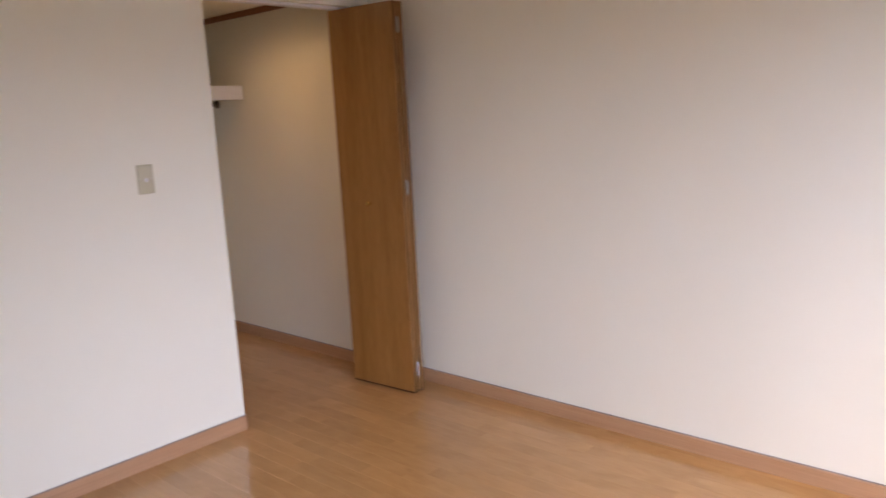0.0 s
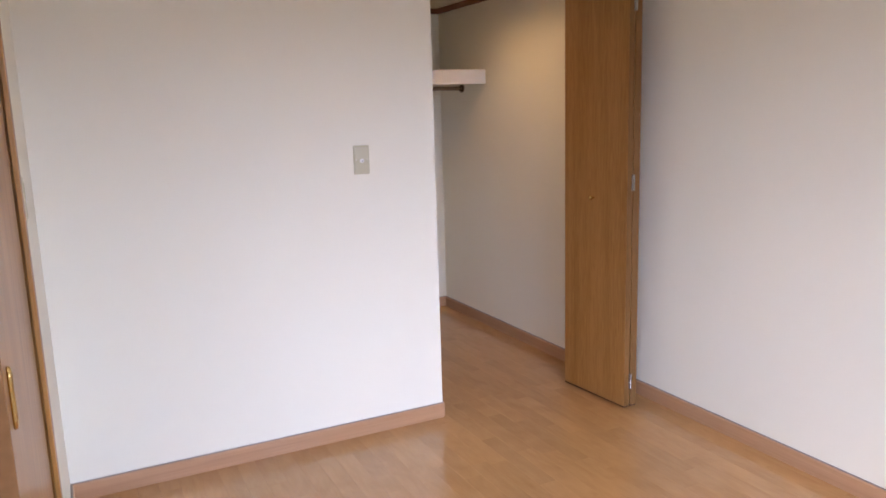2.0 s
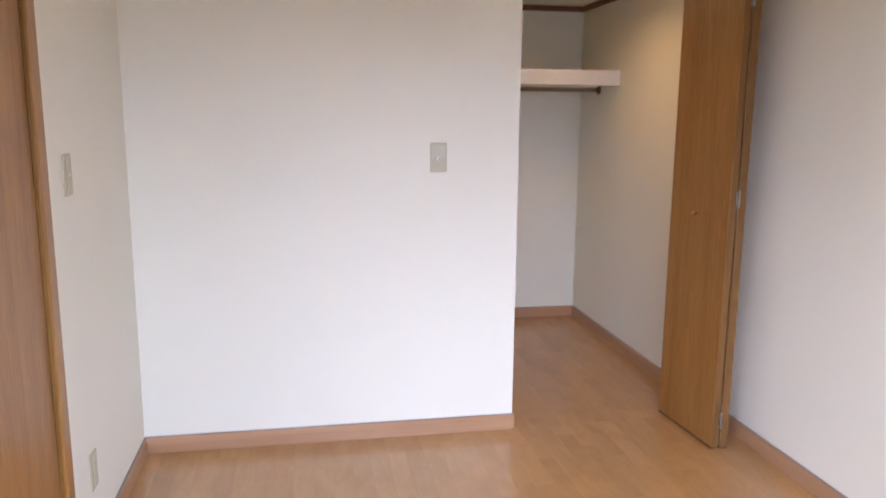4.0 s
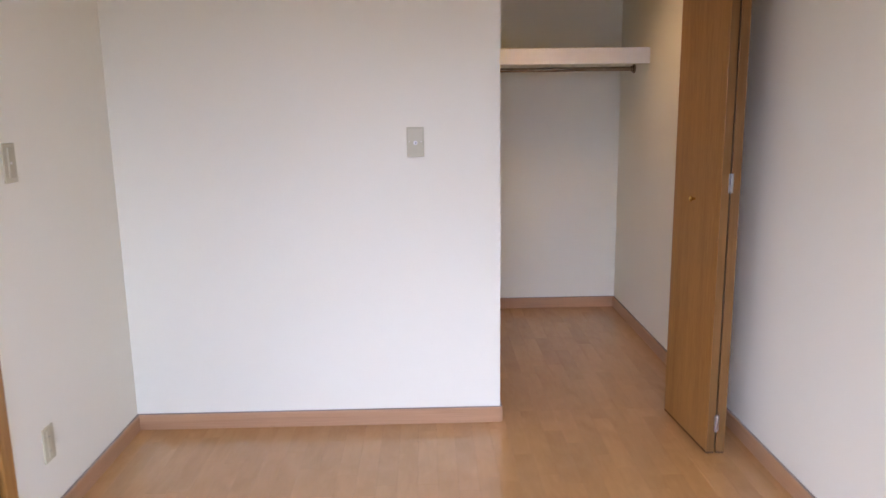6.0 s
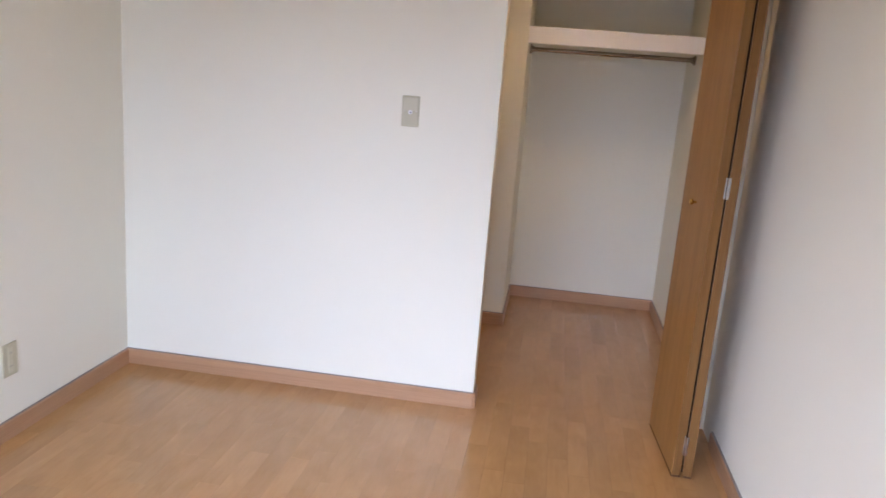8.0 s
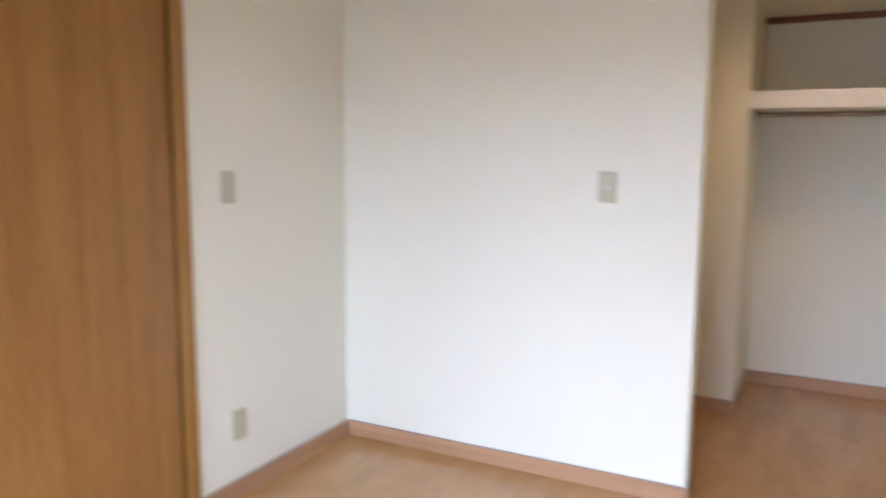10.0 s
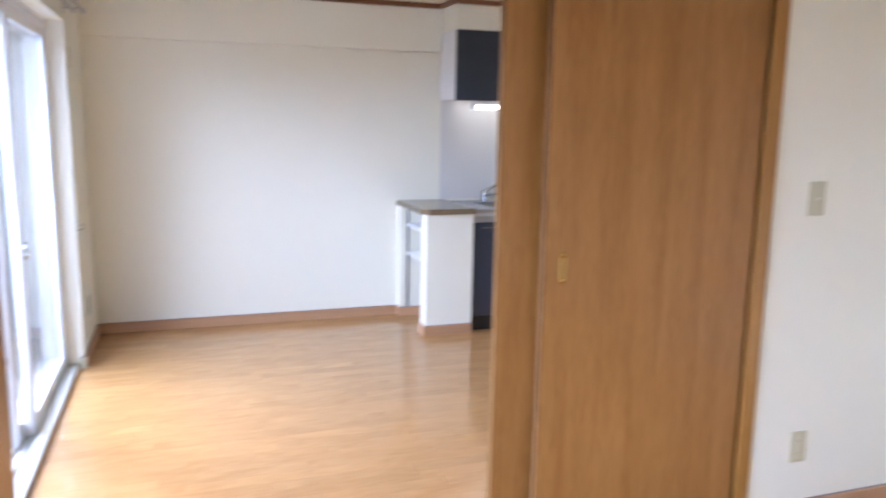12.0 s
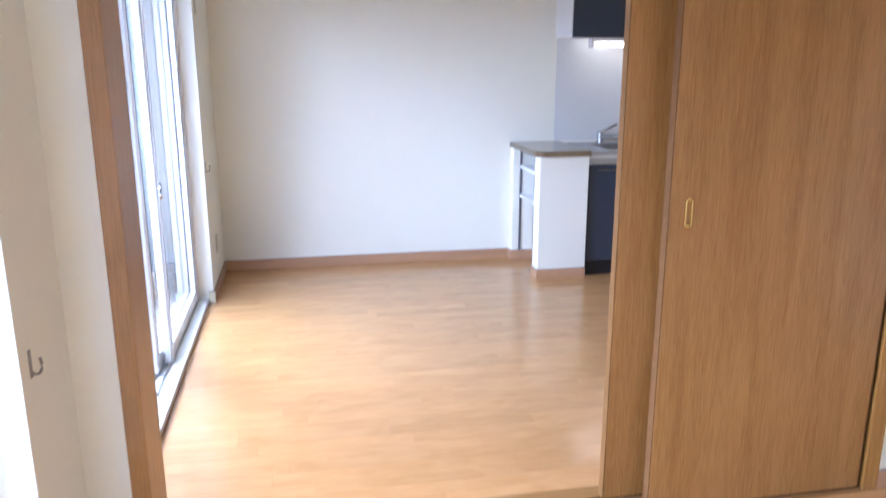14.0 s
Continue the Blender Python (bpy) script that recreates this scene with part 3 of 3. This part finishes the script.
def folding_leaf(a, b, name, parent, thick=0.032):
    """One leaf of the folding door, from a to b on plan (its middle line)."""
    a, b = Vector((*a, 0)), Vector((*b, 0))
    length = (b - a).length
    bm = boxes((0, length, -thick / 2, thick / 2, 0.012, 1.952), bevel=0.002)
    turn = Matrix.Translation(a) @ Matrix.Rotation(math.atan2((b - a).y, (b - a).x), 4, "Z")
    ob = part(name, bm, OAK)
    under(parent, ob)
    ob.matrix_parent_inverse = Matrix.Translation(parent.location).inverted()
    ob.matrix_basis = turn
    for u in (0.0, length):
        part("edge_band", boxes((u - 0.0006, u + 0.0006, -thick / 2 + 0.0015, thick / 2 - 0.0015, 0.014, 1.950)), EDGE, ob)
    # shadow line under the leaf, put in as a brown strip
    part("gap_shade", boxes((0.001, length - 0.001, -thick / 2 + 0.001, thick / 2 - 0.001, 0.004, 0.0125)), SHADE_BROWN, ob, "dark strip for the shade under the leaf")
    return ob


fold = empty("folding_door", (-2.93, 2.40, 0), "oak-veneer folding closet door, folded open against the wall", "folding door")
leaf_a = folding_leaf((-2.967, 2.326), (-2.541, 2.3565), "front_leaf", fold)
leaf_b = folding_leaf((-2.541, 2.3955), (-2.955, 2.4865), "rear_leaf", fold)
# added strip that stops light in the slit and draws it black
under(fold, part("gap_blocker", boxes((-2.560, -2.555, 2.3718, 2.3815, 0.02, 1.95)), DARK, None, "dark strip added to blacken the gap between the leaves"))
for z in (0.130, 1.066, 1.843):
    bm = boxes((-2.5425, -2.5385, 2.367, 2.385, z - 0.036, z + 0.036), bevel=0.001)
    rod(bm, (-2.5375, 2.376, z - 0.036), (-2.5375, 2.376, z + 0.036), 0.0045, 10)
    under(fold, part("hinge", bm, CHROME, None, "small bright metal hinge"))
bm = rod(bmesh.new(), (-2.758, 2.328, 0.983), (-2.758, 2.312, 0.983), 0.005, 12)
ball(bm, (-2.758, 2.308, 0.983), 0.011, 14, (1, 0.7, 1))
under(fold, part("knob", bm, BRASS, None, "small brass knob"))
for p in ((-2.945, 2.331), (-2.945, 2.4825)):
    under(fold, part("pivot_pin", rod(bmesh.new(), (*p, 1.951), (*p, 1.966), 0.005, 10), STEEL))
under(fold, part("floor_pivot", boxes((-2.965, -2.925, 2.462, 2.492, -0.001, 0.0095), bevel=0.001), STEEL))


# ---- kitchen corner ----
CX0, CX1, CY0 = -1.915, -1.575, -2.712
unit = empty("counter_end_unit", (-1.745, -3.03, 0), "white half-height end wall with open shelves under a brown counter", "shelf unit")


def up(name, bm, mat, label="", parent=unit):
    return under(parent, part(name, bm, mat, None, label))


up("end_wall", boxes((CX0, CX1, CY0 - 0.12, CY0, 0.0, 0.838), bevel=0.002), WALLPAPER, "white papered half wall")
up("side_post", boxes((CX0, -1.553, LDK_SOUTH, -3.28, 0.0, 0.838)), WALLPAPER)
up("back_panel", boxes((CX0, CX0 + 0.02, -3.28, CY0 - 0.12, 0.0, 0.838)), WHITEBOARD)
for z in (0.485, 0.70):
    up("shelf", boxes((CX0 + 0.021, -1.605, -3.279, CY0 - 0.121, z - 0.011, z + 0.011), bevel=0.001), WHITEBOARD)
for xx in (-1.612, -1.722):
    up("shelf_standard", boxes((xx - 0.008, xx + 0.008, -3.280, -3.273, 0.07, 0.836)), STANDARD, "dark grey metal shelf standard")
skirting("baseboard_counter_front", "x", CY0, 1, CX0, CX1 + 0.011)
skirting("baseboard_counter_side", "y", CX1, 1, CY0 - 0.12, CY0)
skirting("baseboard_counter_post", "x", -3.28, 1, CX0 + 0.021, -1.542)
skirting("baseboard_counter_post_end", "y", -1.553, 1, LDK_SOUTH + 0.011, -3.28)

# counter top with one rounded outer corner
bm = bmesh.new()
x0, x1, y0, y1, rr = -1.920, -1.542, LDK_SOUTH, CY0 + 0.02, 0.07
outline = [(x0, y0), (x1, y0)] + [(x1 - rr + rr * math.cos(a), y1 - rr + rr * math.sin(a)) for a in [i * math.pi / 16 for i in range(9)]] + [(x0, y1)]
f = bm.faces.new([bm.verts.new((x, y, 0.838)) for x, y in outline])
r = bmesh.ops.extrude_face_region(bm, geom=[f])
bmesh.ops.translate(bm, vec=(0, 0, 0.037), verts=[v for v in r["geom"] if isinstance(v, bmesh.types.BMVert)])
bmesh.ops.bevel(bm, geom=[e for e in bm.edges if abs(e.verts[0].co.z - e.verts[1].co.z) < 1e-5 and e.verts[0].co.z > 0.86], offset=0.004, segments=2, affect="EDGES")
tagged(finish("bar_counter", bm, COUNTER), "glossy brown laminate counter top with a rounded corner", "counter")

KW = -3.3
base = empty("kitchen_base_cabinet", (-2.6, -3.03, 0), "dark blue-grey kitchen base cabinet with a black toe kick", "kitchen cabinet")
up("carcass", boxes((KW, CX0 - 0.002, LDK_SOUTH + 0.001, -2.772, 0.10, 0.80)), WHITEBOARD, "", base)
up("toe_kick", boxes((KW, CX0 - 0.002, LDK_SOUTH + 0.001, -2.765, 0.0, 0.10)), BLACK, "black toe kick", base)
for i in range(3):
    a = CX0 - 0.005 - i * 0.46
    d = up("door", boxes((a - 0.455, a, -2.7715, -2.752, 0.105, 0.770), bevel=0.002), BLUE, "dark blue-grey laminate door", base)
    part("handle", sweep(bmesh.new(), [(a - 0.20, -2.7525, 0.735), (a - 0.19, -2.735, 0.735), (a - 0.09, -2.735, 0.735), (a - 0.08, -2.7525, 0.735)], 0.005, 8), CHROME, d, "chrome bar handle")
sink = empty("sink_top", (-2.6, -3.03, 0.8), "stainless steel sink top with a raised rim", "sink")
up("worktop", slab("z", 0.838, 0.862, KW, CX0 - 0.012, LDK_SOUTH + 0.006, -2.745, [(-2.75, -2.10, -3.22, -2.85)]), STEEL, "", sink)
up("front_apron", boxes((KW, CX0 - 0.003, -2.765, -2.744, 0.815, 0.838)), SPLASH, "pale front edge", sink)
up("drip_rail", boxes((KW, CX0 - 0.003, -2.770, -2.748, 0.775, 0.8145)), STEEL, "", sink)
up("bowl", slab("z", 0.66, 0.664, -2.77, -2.08, -3.24, -2.83), STEEL, "sunk steel bowl floor", sink)
for nm, r in (("bowl_side", (-2.752, -2.748, -3.22, -2.85, 0.664, 0.845)), ("bowl_side", (-2.102, -2.098, -3.22, -2.85, 0.664, 0.845)),
              ("bowl_side", (-2.75, -2.10, -3.222, -3.218, 0.664, 0.845)), ("bowl_side", (-2.75, -2.10, -2.852, -2.848, 0.664, 0.845))):
    up(nm, boxes(r), STEEL, "", sink)
tap = empty("kitchen_tap", (-2.215, -3.275, 0.862), "chrome single-lever mixer tap on the sink top", "tap")
up("tap_body", rod(rod(bmesh.new(), (-2.215, -3.275, 0.862), (-2.215, -3.275, 0.874), 0.030, 24), (-2.215, -3.275, 0.874), (-2.215, -3.275, 0.930), 0.021, 24), CHROME, "", tap)
up("spout", sweep(bmesh.new(), [(-2.215, -3.270, 0.905), (-2.235, -3.22, 0.918), (-2.265, -3.15, 0.925), (-2.29, -3.10, 0.920), (-2.293, -3.09, 0.905)], 0.011, 12), CHROME, "", tap)
up("lever_cap", ball(bmesh.new(), (-2.215, -3.275, 0.934), 0.024, 18, (1, 1, 0.7)), CHROME, "", tap)
up("lever", sweep(bmesh.new(), [(-2.21, -3.272, 0.936), (-2.26, -3.24, 0.968), (-2.315, -3.21, 1.005)], 0.011, 10), CHROME, "", tap)

structure("splash_panel", boxes((KW, -1.880, LDK_SOUTH, LDK_SOUTH + 0.005, 0.8760, 1.613)), SPLASH, "satin grey-white kitchen splash panel", "splashback")
wallcab = empty("wall_cabinet", (-2.6, -3.18, 1.6), "dark blue-grey wall cabinet with white sides", "kitchen cabinet")
up("carcass", boxes((KW, -1.868, LDK_SOUTH + 0.001, LDK_SOUTH + 0.335, 1.614, 2.0915), bevel=0.001), WHITEBOARD, "white cabinet carcass", wallcab)
for i in range(3):
    a = -1.870 - i * 0.475
    up("door", boxes((a - 0.470, a, LDK_SOUTH + 0.3355, LDK_SOUTH + 0.354, 1.606, 2.0905), bevel=0.0015), BLUE, "dark blue-grey laminate door", wallcab)
lamp = empty("under_cabinet_light", (-2.4, -3.12, 1.6), "slim white fluorescent light under the wall cabinet, switched on", "kitchen light")
up("housing", boxes((-2.75, -2.045, -3.17, -3.09, 1.585, 1.6135), bevel=0.003), ALU, "white housing", lamp)
up("end_cap", boxes((-2.066, -2.045, -3.165, -3.095, 1.545, 1.5845), bevel=0.003), ALU, "white end cap", lamp)
up("tube", rod(bmesh.new(), (-2.74, -3.13, 1.565), (-2.067, -3.13, 1.565), 0.0145, 16), TUBE_LIGHT, "lit fluorescent tube", lamp)

# ---- balcony and outdoors ----
structure("ground", slab("z", -6.2, -6.0, -400, 400, -400, 400), GRASS, "green-brown ground far below", "ground")
structure("balcony_floor", boxes((OUT, 2.05, -3.9, 3.2, -0.25, -0.06)), CONCRETE, "grey concrete balcony floor", "balcony")
structure("balcony_parapet", boxes((1.93, 2.05, -3.9, 3.2, -0.06, 1.08)), BEIGE_RENDER, "beige rendered balcony parapet", "parapet")
structure("balcony_soffit", boxes((OUT, 1.75, -3.9, 3.2, 2.42, 2.6)), RENDERED, "white balcony slab overhead", "balcony")
partition = empty("balcony_partition", (1.36, -3.18, -0.06), "grey balcony partition panel in a metal frame", "partition", kind="structure")
up("panel", boxes((0.86, 1.87, -3.19, -3.175, 0.10, 2.10)), PARTITION, "", partition)
for xx in (0.821, 0.96, 1.87):
    up("post", boxes((xx, xx + 0.038, -3.20, -3.16, -0.058, 2.2), bevel=0.003), ALU_OUT, "aluminium post", partition)
for zz in (0.06, 1.02, 2.10):
    up("cross_rail", boxes((0.86, 1.87, -3.1745, -3.162, zz, zz + 0.04), bevel=0.002), ALU_OUT, "aluminium cross rail", partition)
hand = empty("balcony_handrail", (1.99, -0.3, 1.08), "white metal handrail on the balcony parapet", "handrail")
up("rail_bar", rod(bmesh.new(), (1.99, -3.85, 1.20), (1.99, 3.15, 1.20), 0.022, 14), ALU, "", hand)
for i in range(8):
    yy = -3.7 + i * 0.97
    up("post", rod(bmesh.new(), (1.99, yy, 1.08), (1.99, yy, 1.185), 0.014, 10), ALU, "", hand)
structure("outer_wall", slab("x", OUT, OUT + 0.02, -3.9, 3.2, -0.06, 2.42, [(-2.6, -0.33, -1, 1.96), (0.34, 2.05, -1, 1.95)]), RENDERED, "pale rendered outer wall of the flat", "facade")
structure("outer_shell", boxes((-5.4, -5.2, -4.2, 3.4, -0.3, 2.9), (-5.2, OUT, -4.2, -4.0, -0.3, 2.9), (-5.2, OUT, 3.2, 3.4, -0.3, 2.9), (-5.4, OUT, -4.2, 3.4, 2.9, 3.0)), RENDERED, "plain shell that closes the flat", "shell")


def house(x, y, w, d, h, label):
    ob = empty("house", (x, y, -6.0), label, "house", "houses beyond the balcony")
    up("wall", boxes((x - d / 2, x + d / 2, y - w / 2, y + w / 2, -6.0, -6.0 + h)), SIDING, "", ob)
    bm = bmesh.new()
    z, o = -6.0 + h, 0.5
    vs = [bm.verts.new(p) for p in ((x - d / 2 - o, y - w / 2 - o, z), (x + d / 2 + o, y - w / 2 - o, z), (x + d / 2 + o, y + w / 2 + o, z), (x - d / 2 - o, y + w / 2 + o, z), (x, y - w / 2 + 1.5, z + 1.8), (x, y + w / 2 - 1.5, z + 1.8))]
    for q in ((0, 1, 4), (1, 2, 5, 4), (2, 3, 5), (3, 0, 4, 5), (3, 2, 1, 0)):
        bm.faces.new([vs[i] for i in q])
    up("roof", bm, ROOFING, "grey hipped roof", ob)
    for i in range(3):
        for zz in (-4.6, -1.9):
            yy = y - w / 2 + w * (i + 0.5) / 3
            up("window", boxes((x - d / 2 - 0.03, x - d / 2 + 0.02, yy - 0.6, yy + 0.6, zz - 0.5, zz + 0.5)), DARK, "dark window", ob)
    return ob


house(17, -16, 10, 8, 5.8, "pale two-storey house with a grey hipped roof")
house(24, -32, 11, 8, 5.6, "pale two-storey house further down the slope")



def tree(x, y, h, spread, seed):
    """A broadleaf tree on the slope: a tapered trunk, limbs, and a crown of many loose leaf sprays."""
    rng = random.Random(seed)
    ob = empty("tree", (x, y, -6.0), "green leafy tree beyond the balcony parapet", "tree", "trees beyond the balcony")
    bm = bmesh.new()
    base = Vector((x, y, -6.0))
    r = bmesh.ops.create_cone(bm, cap_ends=True, segments=10, radius1=0.19, radius2=0.06, depth=h * 0.8)
    bmesh.ops.translate(bm, vec=base + Vector((0, 0, h * 0.4)), verts=r["verts"])
    tips = []
    for i in range(11):
        z0 = h * (0.32 + 0.045 * i)
        ang = i * 2.4 + rng.random()
        reach = spread * (0.95 - 0.055 * i) * (0.75 + 0.4 * rng.random())
        a, b = base + Vector((0, 0, z0)), base + Vector((reach * math.cos(ang), reach * math.sin(ang), z0 + 0.5 + rng.random() * 0.9))
        rod(bm, a, b, 0.035, 6)
        tips += [b, a.lerp(b, 0.6)]
    tips.append(base + Vector((0, 0, h * 0.92)))
    up("trunk", bm, BARK, "brown trunk and limbs", ob)
    vs, fs = [], []
    for c in tips:
        for _ in range(110):
            d = Vector((rng.gauss(0, 0.5), rng.gauss(0, 0.5), rng.gauss(0, 0.36)))
            n = Vector((rng.gauss(0, 1), rng.gauss(0, 1), rng.gauss(0.6, 1))).normalized()
            q = n.to_track_quat("Z", "Y")
            w = 0.07 + 0.07 * rng.random()
            k = len(vs)
            for u, v in ((-1.5, 0), (0, -0.7), (1.5, 0), (0, 0.7)):
                vs.append(c + d + q @ Vector((u * w, v * w, 0.15 * w * abs(u))))
            fs.append((k, k + 1, k + 2, k + 3))
    me = bpy.data.meshes.new("crown")
    me.from_pydata([tuple(v) for v in vs], [], fs)
    me.materials.append(LEAF)
    crown = new("crown", me)
    under(ob, crown)
    return ob


for i, (x, y) in enumerate(((11.5, -20.5), (13.0, -13.0), (10.5, -8.5), (12.0, -3.5), (11.0, 1.5), (13.0, 6.5))):
    tree(x, y, 9.3 + 0.8 * math.sin(i * 2.1), 1.9, 40 + i)

# ---- floor boards ----
BOARD = 0.0757


def board_mesh(length):
    bm = boxes((0.0001, length - 0.0001, 0.0001, BOARD - 0.0001, -0.011, 0.0))
    top = [e for e in bm.edges if e.verts[0].co.z > -0.001 and e.verts[1].co.z > -0.001]
    bmesh.ops.bevel(bm, geom=top, offset=0.0003, segments=1, affect="EDGES")
    bmesh.ops.recalc_face_normals(bm, faces=bm.faces)
    me = bpy.data.meshes.new("plank")
    bm.to_mesh(me)
    bm.free()
    me.materials.append(FLOORWOOD)
    return me


MESHES = {}


def lay_boards(name, x0, x1, y0, y1, label, seed, step):
    """Boards along x in rows, with staggered ends."""
    rng = random.Random(seed)
    ob = empty(name, (x0, y0, 0), label, "floor", kind="structure")
    y = y0
    while y < y1 - 0.001:
        x = x0 - rng.random() * step * 0.9
        while x < x1:
            a, b = max(x, x0), min(x + step, x1)
            n = round((b - a) / 0.01)
            if n > 0:
                if n not in MESHES:
                    MESHES[n] = board_mesh(n * 0.01)
                o = new("plank", MESHES[n])
                o.parent = ob
                o.location = (a - x0, y - y0, 0)
            x = a + n * 0.01 if n else b + 0.001
            if b >= x1:
                break
        y += BOARD
    return ob


lay_boards("floor_bedroom", WEST - 0.10, EAST + 0.04, 0.0, NORTH, "warm beige-brown laminate strip floor in the bedroom", 3, 0.45)
lay_boards("floor_closet", CLO_BACK, WEST - 0.10, CLO_SOUTH, CLO_NORTH, "warm beige-brown laminate strip floor in the closet", 5, 0.45)
lay_boards("floor_living", LDK_WEST, LDK_EAST + 0.045, LDK_SOUTH, DOORWALL - 0.005, "pale beige-brown laminate strip floor in the living room", 7, 0.60)
